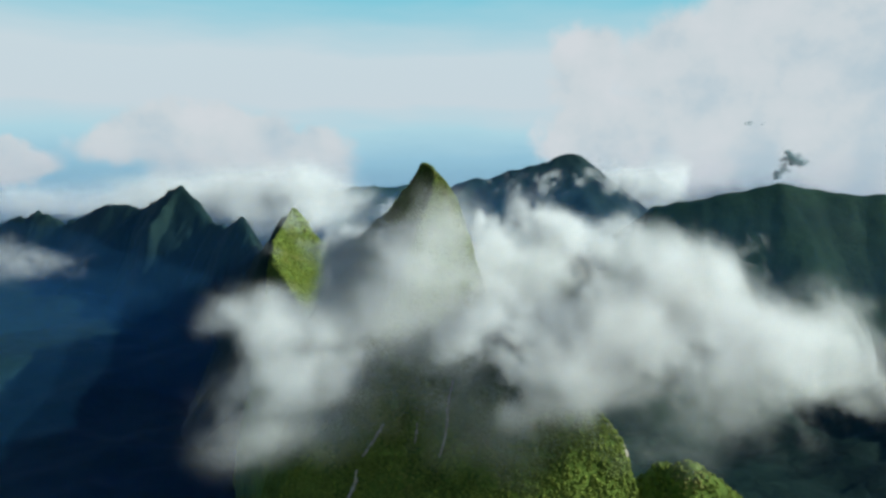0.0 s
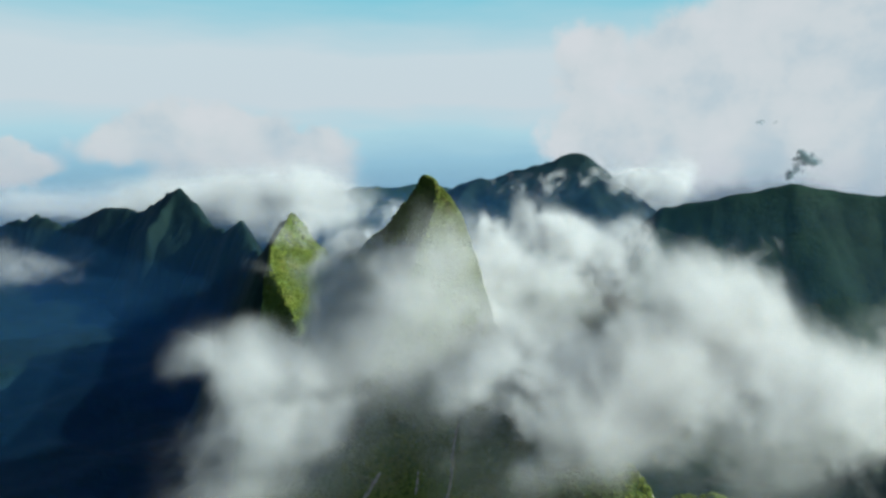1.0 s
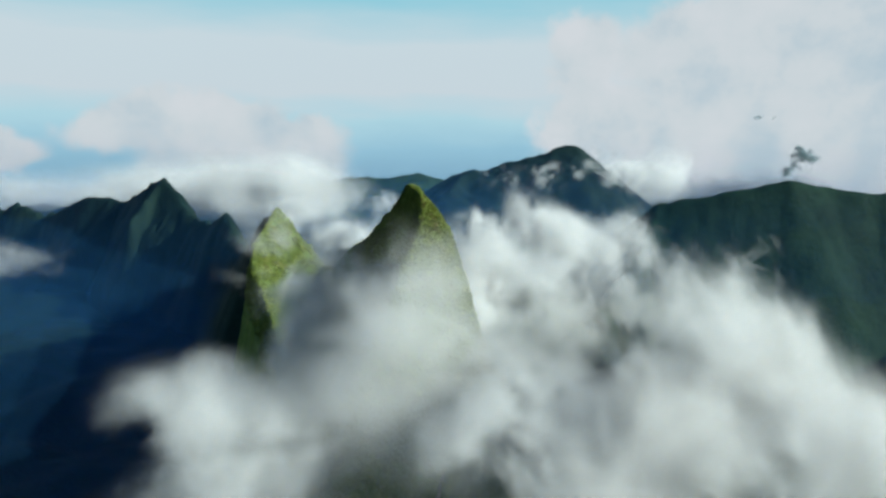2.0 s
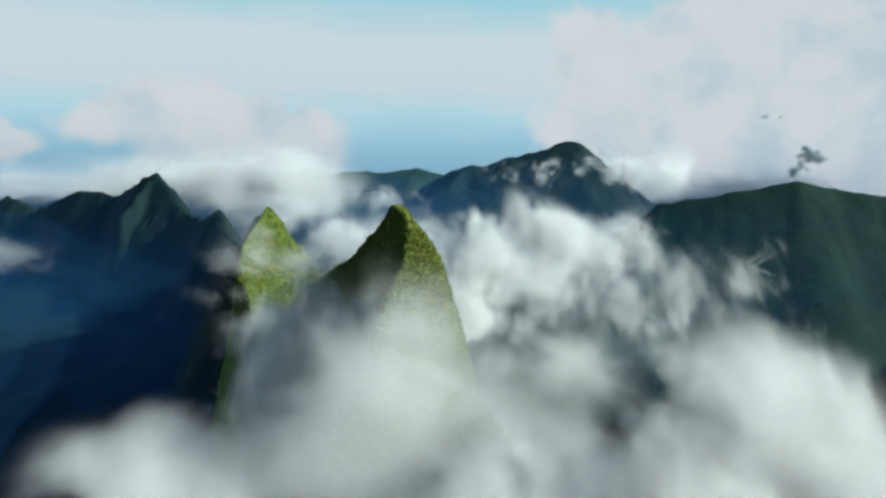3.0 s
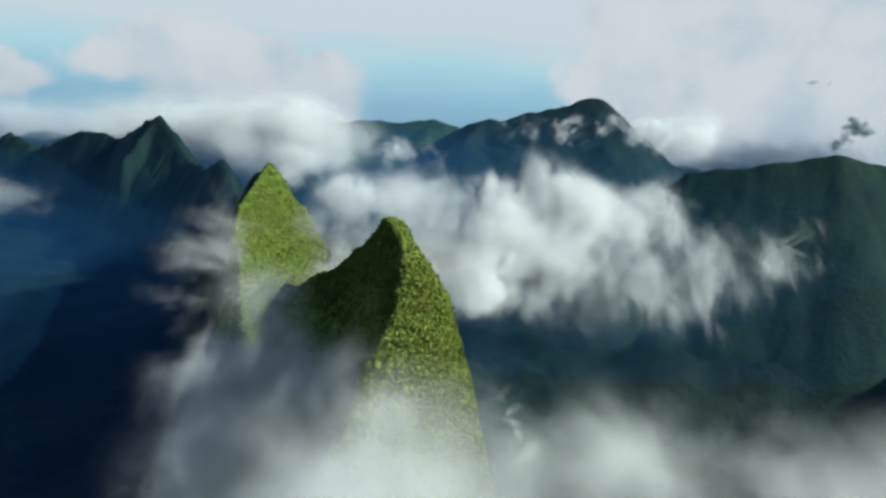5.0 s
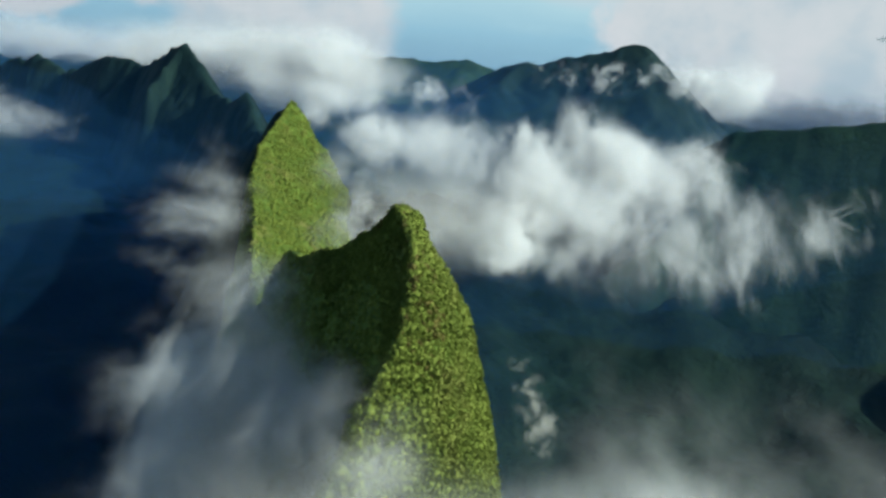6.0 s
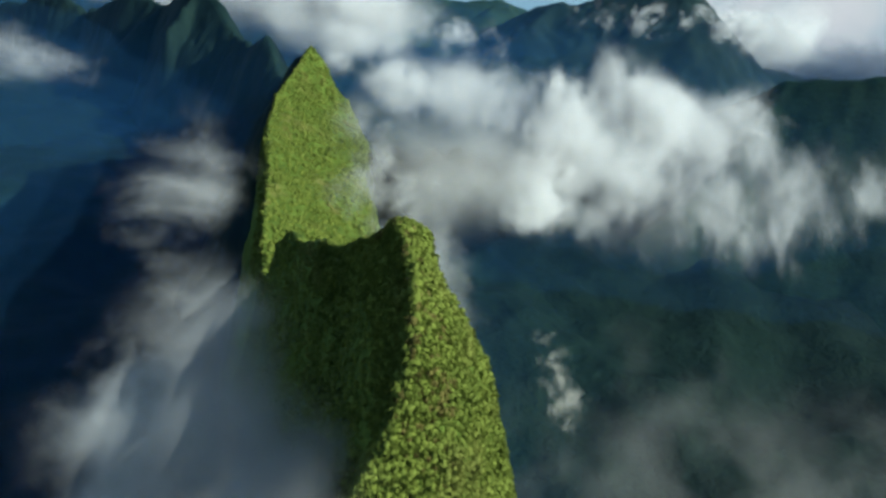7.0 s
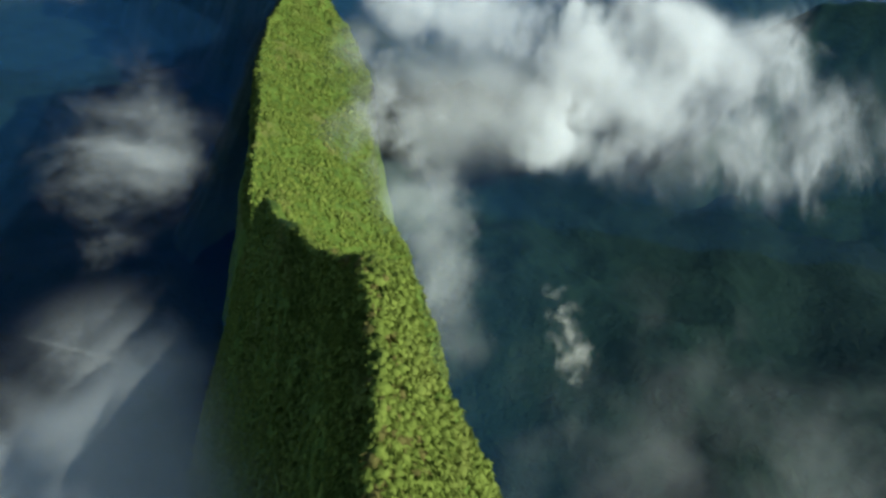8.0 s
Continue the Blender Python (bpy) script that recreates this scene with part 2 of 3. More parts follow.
# grid rows: seven back stations, then the front ones, fourteen steps each
growth("shrubs", "dense low shrubs on the spire's sharp top", grid, grid_n, (70, 178), (78, 160), 20000, (0.4, 1.15), 12, 5)
growth("shrubs", "dry brown ferns along the crest", grid, grid_n, (84, 160), (89, 114), 500, (0.4, 1.1), 9, 9, DRY_FERN)
growth("shrubs", "dark shrubs on the shaded flank", grid, grid_n, (20, 178), (30, 90), 16000, (0.5, 1.6), 7, 6)
growth("shrubs", "sunlit shrubs on the spire's lower face", grid, grid_n, (168, 240), (84, 160), 15000, (0.7, 1.8), 7, 7)
growth("shrubs", "sunlit shrubs on the narrow far spire", grid2, grid2_n, (20, 190), (50, 150), 15000, (1.0, 3.2), 8, 8)


# ---- bare rock on the lower face ----
m, t, b, out = material("bare_rock")
where = t.nodes.new("ShaderNodeNewGeometry")
vein = node(t, "TexNoise", Scale=0.5, Detail=6.0, Roughness=0.65)
t.links.new(where.outputs["Position"], vein.inputs["Vector"])
tone = ramp(t, vein.outputs["Fac"], [(0.3, (0.16, 0.13, 0.10)), (0.5, (0.33, 0.29, 0.23)), (0.7, (0.48, 0.44, 0.37))])
t.links.new(tone.outputs["Color"], b.inputs["Base Color"])
b.inputs["Roughness"].default_value = 0.9
relief = node(t, "Bump", Strength=0.8, Distance=0.5)
t.links.new(vein.outputs["Fac"], relief.inputs["Height"])
t.links.new(relief.outputs["Normal"], b.inputs["Normal"])
ROCK = m


def rock_scar(path, wide, label, seed):
    """A narrow streak of bare rock standing a little proud of the growth. path: rows and columns on the spire's grid."""
    rng = np.random.default_rng(seed)
    rc = curve_rows(path, 8)[:, :2]
    lo = np.floor(rc).astype(int)
    f = rc - lo
    at = lambda a: ((a[lo[:, 0], lo[:, 1]].T * (1 - f[:, 0]) + a[lo[:, 0] + 1, lo[:, 1]].T * f[:, 0]) * (1 - f[:, 1]) + (a[lo[:, 0], lo[:, 1] + 1].T * (1 - f[:, 0]) + a[lo[:, 0] + 1, lo[:, 1] + 1].T * f[:, 0]) * f[:, 1]).T
    mid, up = at(grid), at(grid_n)
    up = up / np.linalg.norm(up, axis=1, keepdims=True)
    along = np.gradient(mid, axis=0)
    side = np.cross(along, up)
    side /= np.linalg.norm(side, axis=1, keepdims=True) + 1e-9
    width = wide * (0.35 + 0.65 * np.sin(np.linspace(0.15, np.pi - 0.15, len(mid)))) * rng.uniform(0.6, 1.3, len(mid))
    cols = [mid + side * (width * k)[:, None] + up * (2.1 * (1 - k * k) - 0.6 + rng.uniform(-0.15, 0.25, len(mid)))[:, None] for k in (-1, -0.6, 0, 0.55, 1)]
    ob = sheet("rock_scar", np.stack(cols, 1) - np.array(front.location), ROCK)
    ob.parent = front
    ob["label"] = label


rock_scar([(198, 119, 0), (202, 117, 0), (207, 116, 0), (212, 115, 0)], 1.1, "long pale streak of bare rock", 1)
rock_scar([(205, 103, 0), (208, 102, 0), (211, 101, 0)], 1.3, "pale bare rock", 2)
rock_scar([(205, 110, 0), (207, 110, 0), (209, 110, 0)], 0.9, "short pale bare rock", 3)
rock_scar([(214, 101, 0), (218, 102, 0), (222, 102, 0)], 1.3, "pale bare rock", 4)
rock_scar([(210, 152, 0), (214, 154, 0), (220, 155, 0)], 1.8, "brown rock edge of the cliff", 5)

# ---- the ranges ----
def range_height(x, y, crests, gully, warp, depth, fine):
    """Height of a range: falls away on both sides of its crest lines, cut by gullies."""
    p = np.stack((x, y, np.zeros_like(x)), -1)
    wx, wy = x + warp * fbm(p, gully * 2.2, 3), y + warp * fbm(p + 900, gully * 2.2, 3)
    best = np.full(x.shape, -1e3)
    for points, slope in crests:
        for a, b in zip(points[:-1], points[1:]):
            a, b = np.array(a, float), np.array(b, float)
            d = b - a
            u = np.clip(((wx - a[0]) * d[0] + (wy - a[1]) * d[1]) / (d[0] ** 2 + d[1] ** 2), 0, 1)
            far = np.hypot(wx - a[0] - u * d[0], wy - a[1] - u * d[1])
            z = a[2] + u * d[2] - slope * (np.sqrt(far * far + 196.0) - 14.0)
            best = np.maximum(best, z)
    cut = 1 - np.abs(fbm(p, gully, 4, 0.55))
    return best - gully * depth * (1 - cut) - 3.0 + fbm(p, gully * 0.18, 3) * gully * fine


def mountain(name, crests, box, step, gully, label, warp=14.0, mat=None, low=40.0, depth=0.16, summits=(), fine=0.03):
    """A range as one thing. summits: plan place, part name and label of the parts that it falls into."""
    xs, ys = np.arange(box[0], box[1], step), np.arange(box[2], box[3], step)
    x, y = np.meshgrid(xs, ys)
    z = range_height(x, y, crests, gully, warp, depth, fine)
    g, keep, mat = np.stack((x, y, np.maximum(z, low - 30)), -1), z > low - 25, mat or FAR_GREEN
    if not summits:
        return tagged(sheet(name, g, mat, keep), label, "mountain")
    top = new(name)
    top.location = (summits[0][0], summits[0][1], low)
    n = -normals_of(g)
    n = n if n[..., 2].mean() > 0 else -n
    wob = 40 * fbm(g * np.array((1, 1, 0)), 120, 2)
    near = np.argmin([np.hypot(x - a + wob, y - b) for a, b, *_ in summits], 0)
    for k, (_, _, part_name, text) in enumerate(summits):
        r, c = g.shape[:2]
        idx = np.arange(r * c).reshape(r, c)
        faces = np.stack((idx[:-1, :-1], idx[:-1, 1:], idx[1:, 1:], idx[1:, :-1]), -1).reshape(-1, 4)
        faces = faces[(near[:-1, :-1].reshape(-1) == k) & keep.reshape(-1)[faces].any(1)]
        if not len(faces):
            continue
        used, index = np.unique(faces, return_inverse=True)
        me = bpy.data.meshes.new(part_name)
        me.from_pydata((g.reshape(-1, 3)[used] - np.array(top.location)).tolist(), [], index.reshape(-1, 4).tolist())
        me.shade_smooth()
        me.normals_split_custom_set_from_vertices(n.reshape(-1, 3)[used].tolist())
        me.materials.append(mat)
        ob = new(part_name, me)
        ob.parent = top
        ob["label"] = text
    return tagged(top, label, "mountain")


left_crest = [(-262, 1010, 452), (-370, 1200, 320), (-430, 1330, 335), (-495, 1411, 384), (-560, 1490, 345), (-620, 1560, 342), (-700, 1625, 392), (-761, 1663, 429),
              (-830, 1705, 400), (-930, 1780, 348), (-1031, 1832, 357), (-1150, 1900, 312), (-1251, 1950, 272), (-1387, 2000, 301), (-1550, 2060, 262), (-1900, 2150, 180)]
left_spurs = [([(-757, 1661, 428), (-778, 1615, 388), (-792, 1585, 336)], 3.6),
              ([(-930, 1780, 346), (-985, 1740, 306), (-1050, 1690, 232), (-1100, 1640, 130)], 2.4)]
mountain("mountain_range", [(left_crest, 1.9)] + left_spurs, (-2000, 60, 850, 2500), 7.0, 85.0, "jagged forested range with shaded flank and pointed summits", warp=18.0, mat=SHADE_TINT_GREEN, depth=0.17, fine=0.045, summits=[
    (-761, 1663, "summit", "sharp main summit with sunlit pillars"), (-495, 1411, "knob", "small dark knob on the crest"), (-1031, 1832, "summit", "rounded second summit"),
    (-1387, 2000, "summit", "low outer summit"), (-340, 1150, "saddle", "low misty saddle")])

right_crest = [(470, 1560, 330), (556, 1510, 402), (667, 1485, 428), (765, 1480, 450), (851, 1476, 476), (940, 1470, 458), (1030, 1450, 446), (1180, 1400, 452), (1500, 1300, 470), (1900, 1200, 420)]
# ridge added beyond the view to cast shade over the valley
shade_arm = [(1480, 1310, 468), (1560, 1100, 480), (1480, 850, 500), (1420, 550, 490), (1400, 250, 460), (1420, 60, 330)]
right_spurs = [([(556, 1510, 400), (480, 1420, 300), (380, 1330, 190), (250, 1250, 90)], 1.2), 
               (shade_arm, 0.9)]
mountain("mountain", [(right_crest, 1.15)] + right_spurs, (100, 2100, -200, 2100), 9.0, 200.0, "broad dark green mountain with a long smooth crest", mat=DARKENED_GREEN, depth=0.05, fine=0.012, summits=[
    (851, 1476, "summit", "gently domed summit"), (520, 1500, "shoulder", "steep shoulder falling into cloud"), (1350, 1300, "crest", "long level crest"), (1420, 500, "arm", "unseen forested arm, added to shade the valley")])

far_crest = [(-60, 3020, 220), (46, 3000, 296), (161, 3000, 362), (300, 3010, 392), (447, 3000, 416), (560, 3000, 452), (653, 3000, 474), (760, 3020, 400), (900, 3060, 250), (1200, 3100, 140)]
far_spurs = [([(161, 3000, 358), (60, 2850, 270), (-60, 2700, 120)], 0.7), ([(447, 3000, 412), (400, 2800, 260), (330, 2600, 100)], 0.7), ([(653, 3000, 470), (700, 2800, 300), (720, 2550, 100)], 0.7)]
mountain("mountain", [(far_crest, 0.75)] + far_spurs, (-500, 1700, 2300, 3600), 15.0, 190.0, "distant blue-green mountain with cloud shreds on its slopes", mat=SHADE_TINT_GREEN, summits=[
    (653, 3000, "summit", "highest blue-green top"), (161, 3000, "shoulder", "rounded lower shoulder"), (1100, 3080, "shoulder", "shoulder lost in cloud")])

low_crest = [(-1100, 3350, 180), (-720, 3300, 245), (-430, 3300, 262), (-110, 3300, 292), (60, 3350, 240)]
low_spurs = [([(-720, 3300, 243), (-620, 3050, 190), (-500, 2750, 80)], 0.5), ([(-110, 3300, 290), (-160, 3050, 210), (-200, 2800, 90)], 0.5)]
mountain("mountain", [(low_crest, 0.5)] + low_spurs, (-1700, 600, 2400, 3800), 18.0, 200.0, "low distant forested ridge in blue haze")

knoll_crest = [(172, 396, 352), (188, 386, 361), (235, 360, 335), (300, 320, 270), (360, 290, 200)]
mountain("hill", [(knoll_crest, 1.5)], (-60, 700, 60, 760), 4.0, 45.0, "small bushy green hilltop beside the spire", 6.0, NEAR_GREEN)
hx, hy = np.meshgrid(np.arange(110, 330, 4.0), np.arange(280, 480, 4.0))
hill_g = np.stack((hx, hy, range_height(hx, hy, [(knoll_crest, 1.5)], 45.0, 6.0, 0.16, 0.03)), -1)
hill_n = normals_of(hill_g)
hill_n = hill_n if hill_n[..., 2].mean() > 0 else -hill_n
growth("shrubs", "bushy growth on the small hilltop", hill_g, hill_n, (0, 50), (0, 55), 7000, (1.0, 3.0), 6, 12)

# ---- valley and sea ----
def stretch(lo, hi, n, power=2.2):
    u = np.linspace(-1, 1, n)
    v = np.sign(u) * np.abs(u) ** power
    return np.where(v < 0, -lo * v, hi * v)


x, y = np.meshgrid(stretch(-4600, 4600, 220), 900 + stretch(-4600, 4000, 260))
p = np.stack((x, y, np.zeros_like(x)), -1)
edge = np.clip((3900 - np.hypot(x, (y - 1200) * 1.15)) / 700, 0, 1)
z = 5 + edge * (75 + 60 * fbm(p, 520, 4) + 45 * (0.5 - np.abs(fbm(p, 260, 4))) + 5 * fbm(p, 40, 3)) - 30 * (1 - edge)
z = np.where(edge > 0.15, np.maximum(z, 9 + 3 * fbm(p, 60, 2)), z)
ground = sheet("ground", np.stack((x, y, z), -1), VALLEY_SHADE_GREEN)
tagged(ground, "forested valley floor with low folds, its green darkened for shade", "ground", kind="structure")

m, t, b, out = material("sea_water")
b.inputs["Base Color"].default_value = (0.02, 0.09, 0.15, 1)
b.inputs["Roughness"].default_value = 0.35
ripples = node(t, "TexNoise", Scale=0.05, Detail=6.0)
relief = node(t, "Bump", Strength=0.3, Distance=2.0)
t.links.new(ripples.outputs["Fac"], relief.inputs["Height"])
t.links.new(relief.outputs["Normal"], b.inputs["Normal"])
SEA = m
u, v = np.meshgrid(np.linspace(-5200, 5200, 30), np.linspace(-5200, 5600, 30))
tagged(sheet("water", np.stack((u, v, np.full_like(u, 2.0)), -1), SEA), "pale blue sea reaching the horizon", "sea", kind="structure")


# ---- distance ----
# far cumulus painted into the glowing backdrop: place, half width, half height
HEAPS = [((1150, 4700, 1000), 330, 370), ((1720, 4514, 1080), 400, 380), ((2330, 4222, 1150), 620, 560), ((2900, 3850, 1250), 760, 760),
         ((1300, 4650, 520), 520, 340), ((2000, 4400, 480), 760, 420), ((2900, 3850, 520), 900, 400), ((1500, 4600, 220), 700, 330), ((2600, 4050, 220), 900, 330),
         ((-1689, 4526, 500), 560, 260), ((-2134, 4328, 470), 460, 240), ((-1155, 4696, 360), 470, 240), ((-2900, 3840, 330), 420, 170), ((-1500, 4590, 160), 800, 300)]


def haze_backdrop():
    """A glowing ring painted as far sea haze and cumulus: blue below the skyline, milky above it, thinning out into the
    sky.
    """
    m, t, b, out = material("haze_glow")
    t.nodes.remove(b)
    where = t.nodes.new("ShaderNodeNewGeometry")
    parts = t.nodes.new("ShaderNodeSeparateXYZ")
    t.links.new(where.outputs["Position"], parts.inputs[0])
    squash = node(t, "VectorMath")
    squash.operation = "MULTIPLY"
    squash.inputs[1].default_value = (1, 1, 5)
    t.links.new(where.outputs["Position"], squash.inputs[0])
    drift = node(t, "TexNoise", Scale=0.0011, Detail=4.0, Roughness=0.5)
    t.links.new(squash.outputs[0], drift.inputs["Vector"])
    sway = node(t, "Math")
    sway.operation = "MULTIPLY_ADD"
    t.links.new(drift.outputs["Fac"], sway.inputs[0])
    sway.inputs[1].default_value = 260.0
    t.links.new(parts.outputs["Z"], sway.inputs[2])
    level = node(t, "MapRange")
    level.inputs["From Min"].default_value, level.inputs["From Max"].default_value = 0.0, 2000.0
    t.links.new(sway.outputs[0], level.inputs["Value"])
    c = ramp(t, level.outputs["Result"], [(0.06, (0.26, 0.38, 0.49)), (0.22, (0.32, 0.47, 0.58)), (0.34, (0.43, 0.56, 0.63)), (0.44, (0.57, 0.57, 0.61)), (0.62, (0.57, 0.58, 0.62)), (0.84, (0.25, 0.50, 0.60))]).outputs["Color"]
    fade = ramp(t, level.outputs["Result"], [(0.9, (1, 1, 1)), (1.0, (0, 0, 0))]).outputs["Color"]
    # cumulus heaps along the skyline, painted as glow
    rough = node(t, "TexNoise", Scale=0.0022, Detail=6.0, Roughness=0.55)
    t.links.new(where.outputs["Position"], rough.inputs["Vector"])
    push = node(t, "VectorMath")
    push.operation = "MULTIPLY_ADD"
    t.links.new(rough.outputs["Color"], push.inputs[0])
    push.inputs[1].default_value, push.inputs[2].default_value = (620, 620, 520), (-310, -310, -260)
    bent = node(t, "VectorMath")
    t.links.new(where.outputs["Position"], bent.inputs[0])
    t.links.new(push.outputs[0], bent.inputs[1])
    heap = None
    for (x, y, z), wide, high in HEAPS:
        off, size, reach = node(t, "VectorMath"), node(t, "VectorMath"), node(t, "VectorMath")
        off.operation, size.operation, reach.operation = "SUBTRACT", "DIVIDE", "LENGTH"
        off.inputs[1].default_value, size.inputs[1].default_value = (x, y, z), (wide, wide, high)
        t.links.new(bent.outputs[0], off.inputs[0])
        t.links.new(off.outputs[0], size.inputs[0])
        t.links.new(size.outputs[0], reach.inputs[0])
        if heap is None:
            heap = reach.outputs["Value"]
        else:
            low = node(t, "Math")
            low.operation = "SMOOTH_MIN"
            low.inputs[2].default_value = 0.25
            t.links.new(heap, low.inputs[0])
            t.links.new(reach.outputs["Value"], low.inputs[1])
            heap = low.outputs[0]
    solid = node(t, "MapRange")
    solid.interpolation_type = "SMOOTHSTEP"
    for key, value in (("From Min", 1.12), ("From Max", 0.76), ("To Min", 0.0), ("To Max", 1.0)):
        solid.inputs[key].default_value = value
    t.links.new(heap, solid.inputs["Value"])
    # noise paints grey-blue shade and white light onto the heaps
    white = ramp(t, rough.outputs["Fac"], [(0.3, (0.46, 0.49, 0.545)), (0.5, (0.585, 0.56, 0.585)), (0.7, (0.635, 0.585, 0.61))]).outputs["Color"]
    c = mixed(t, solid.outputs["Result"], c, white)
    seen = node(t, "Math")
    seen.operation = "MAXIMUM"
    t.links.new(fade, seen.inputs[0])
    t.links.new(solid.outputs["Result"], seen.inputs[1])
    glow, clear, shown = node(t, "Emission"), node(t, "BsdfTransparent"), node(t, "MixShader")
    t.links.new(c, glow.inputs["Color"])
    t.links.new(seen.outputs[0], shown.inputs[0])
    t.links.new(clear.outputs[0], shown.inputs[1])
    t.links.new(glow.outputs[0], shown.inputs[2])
    t.links.new(shown.outputs[0], out.inputs["Surface"])
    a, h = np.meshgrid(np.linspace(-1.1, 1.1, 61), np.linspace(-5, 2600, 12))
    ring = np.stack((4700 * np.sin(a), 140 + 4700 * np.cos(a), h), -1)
    tagged(sheet("backdrop", ring, m), "glowing backdrop painted with pale blue sea haze, cumulus and white sky", "haze", kind="structure")


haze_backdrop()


# ---- clouds ----
def cloud(name, label, puffs, mat, seed, flat=0.25, category="cloud"):
    """A cloud of many small curved veils. puffs: centre, half sizes, how many veils, their width."""
    rng = np.random.default_rng(seed)
    side = 5
    u, v = np.meshgrid(np.linspace(-1, 1, side), np.linspace(-1, 1, side))
    squeeze = np.stack((u * np.sqrt(1 - v * v / 2), v * np.sqrt(1 - u * u / 2)), -1).reshape(-1, 2)
    r2 = (squeeze ** 2).sum(-1)
    verts, uvs, outs = [], [], []
    for (cx, cy, cz), (sx, sy, sz), count, width in puffs:
        way = rng.normal(size=(count, 3))
        way /= np.linalg.norm(way, axis=1, keepdims=True)
        way *= rng.random((count, 1)) ** 0.45
        centre = np.array((cx, cy, cz)) + way * np.array((sx, sy, sz))
        centre += np.stack([fbm(centre + 300 * k, width * 2.5, 2) for k in range(3)], -1) * width * 0.35
        a = rng.normal(size=(count, 3)) * 0.4 + np.array((0.35, -0.78, 0.5))
        a /= np.linalg.norm(a, axis=1, keepdims=True)
        b = np.cross(a, rng.normal(size=(count, 3)))
        b /= np.linalg.norm(b, axis=1, keepdims=True)
        c = np.cross(a, b)
        w = width * rng.uniform(0.6, 1.35, (count, 1, 1))
        bend = rng.uniform(-0.18, 0.18, (count, 1, 1))
        local = b[:, None] * squeeze[None, :, :1] + c[:, None] * squeeze[None, :, 1:] + a[:, None] * (r2[None, :, None] * bend)
        verts.append((centre[:, None] + local * w * np.array((1, 1, 1 - flat))).reshape(-1, 3))
        uvs.append(np.tile(squeeze * 0.5 + 0.5, (count, 1)))
        outs.append((verts[-1] - np.array((cx, cy, cz))) / (np.array((sx, sy, sz)) + 0.5 * width))
    verts, uvs, outs = np.concatenate(verts), np.concatenate(uvs), np.concatenate(outs)
    big = np.mean([r for _, r, _, _ in puffs])
    bent = verts + np.stack([fbm(verts + 700 * k, big * 0.9, 3, 0.55) for k in range(3)], -1) * big * 0.4
    rim = np.min([np.linalg.norm((bent - np.array(c)) / (np.array(r) + 0.6 * w), axis=1) for c, r, _, w in puffs], 0)
    # droplets catch the light alike on all sides, a little more where the heap faces the sun
    facing = np.array(sun_way) * 0.8 + np.array((0, 0, 0.3)) + outs * 0.42 + rng.normal(size=outs.shape) * 0.05
    facing /= np.linalg.norm(facing, axis=1, keepdims=True)
    n = np.arange(side * side).reshape(side, side)
    quad = np.stack((n[:-1, :-1], n[:-1, 1:], n[1:, 1:], n[1:, :-1]), -1).reshape(-1, 4)
    faces = (np.arange(len(verts) // (side * side))[:, None, None] * side * side + quad[None]).reshape(-1, 4)
    me = bpy.data.meshes.new(name)
    me.from_pydata(verts.tolist(), [], faces.tolist())
    layer = me.uv_layers.new(name="UVMap")
    layer.data.foreach_set("uv", uvs[faces.reshape(-1)].reshape(-1))
    me.attributes.new("rim", "FLOAT", "POINT").data.foreach_set("value", rim)
    me.shade_smooth()
    me.normals_split_custom_set_from_vertices(facing.tolist())
    me.materials.append(mat)
    return tagged(new(name, me), label, category, kind="stuff")


def airlight_layer(z, alpha):
    """A level sheet low over the valley, tinted blue as painted airlight, thicker over the deep western part."""
    m, t, b, out = material("valley_airlight")
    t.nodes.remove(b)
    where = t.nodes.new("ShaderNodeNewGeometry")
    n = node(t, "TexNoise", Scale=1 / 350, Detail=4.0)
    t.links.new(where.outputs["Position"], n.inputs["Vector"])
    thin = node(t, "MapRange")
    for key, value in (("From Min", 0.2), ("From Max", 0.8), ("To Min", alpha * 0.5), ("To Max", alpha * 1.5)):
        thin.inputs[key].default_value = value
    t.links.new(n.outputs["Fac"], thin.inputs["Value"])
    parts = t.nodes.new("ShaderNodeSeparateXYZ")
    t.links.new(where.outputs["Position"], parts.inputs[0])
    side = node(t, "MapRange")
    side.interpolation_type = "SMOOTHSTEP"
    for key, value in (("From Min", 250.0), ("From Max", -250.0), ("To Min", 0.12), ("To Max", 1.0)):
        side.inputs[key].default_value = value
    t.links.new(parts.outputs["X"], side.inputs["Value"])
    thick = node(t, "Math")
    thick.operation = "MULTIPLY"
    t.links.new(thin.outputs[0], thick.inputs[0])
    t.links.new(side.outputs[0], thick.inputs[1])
    front, clear, shown = node(t, "BsdfDiffuse", Color=(*AIRLIGHT, 1)), node(t, "BsdfTransparent"), node(t, "MixShader")
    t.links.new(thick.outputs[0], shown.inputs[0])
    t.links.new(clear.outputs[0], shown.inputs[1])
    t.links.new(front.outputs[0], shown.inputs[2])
    t.links.new(shown.outputs[0], out.inputs["Surface"])
    x, y = np.meshgrid(np.linspace(-3200, 3200, 33), np.linspace(-900, 3400, 23))
    tagged(sheet("haze", np.stack((x, y, z + 12 * np.sin(x / 310) * np.cos(y / 270)), -1), m), "blue-tinted level sheet standing in for valley haze", "haze", kind="stuff")


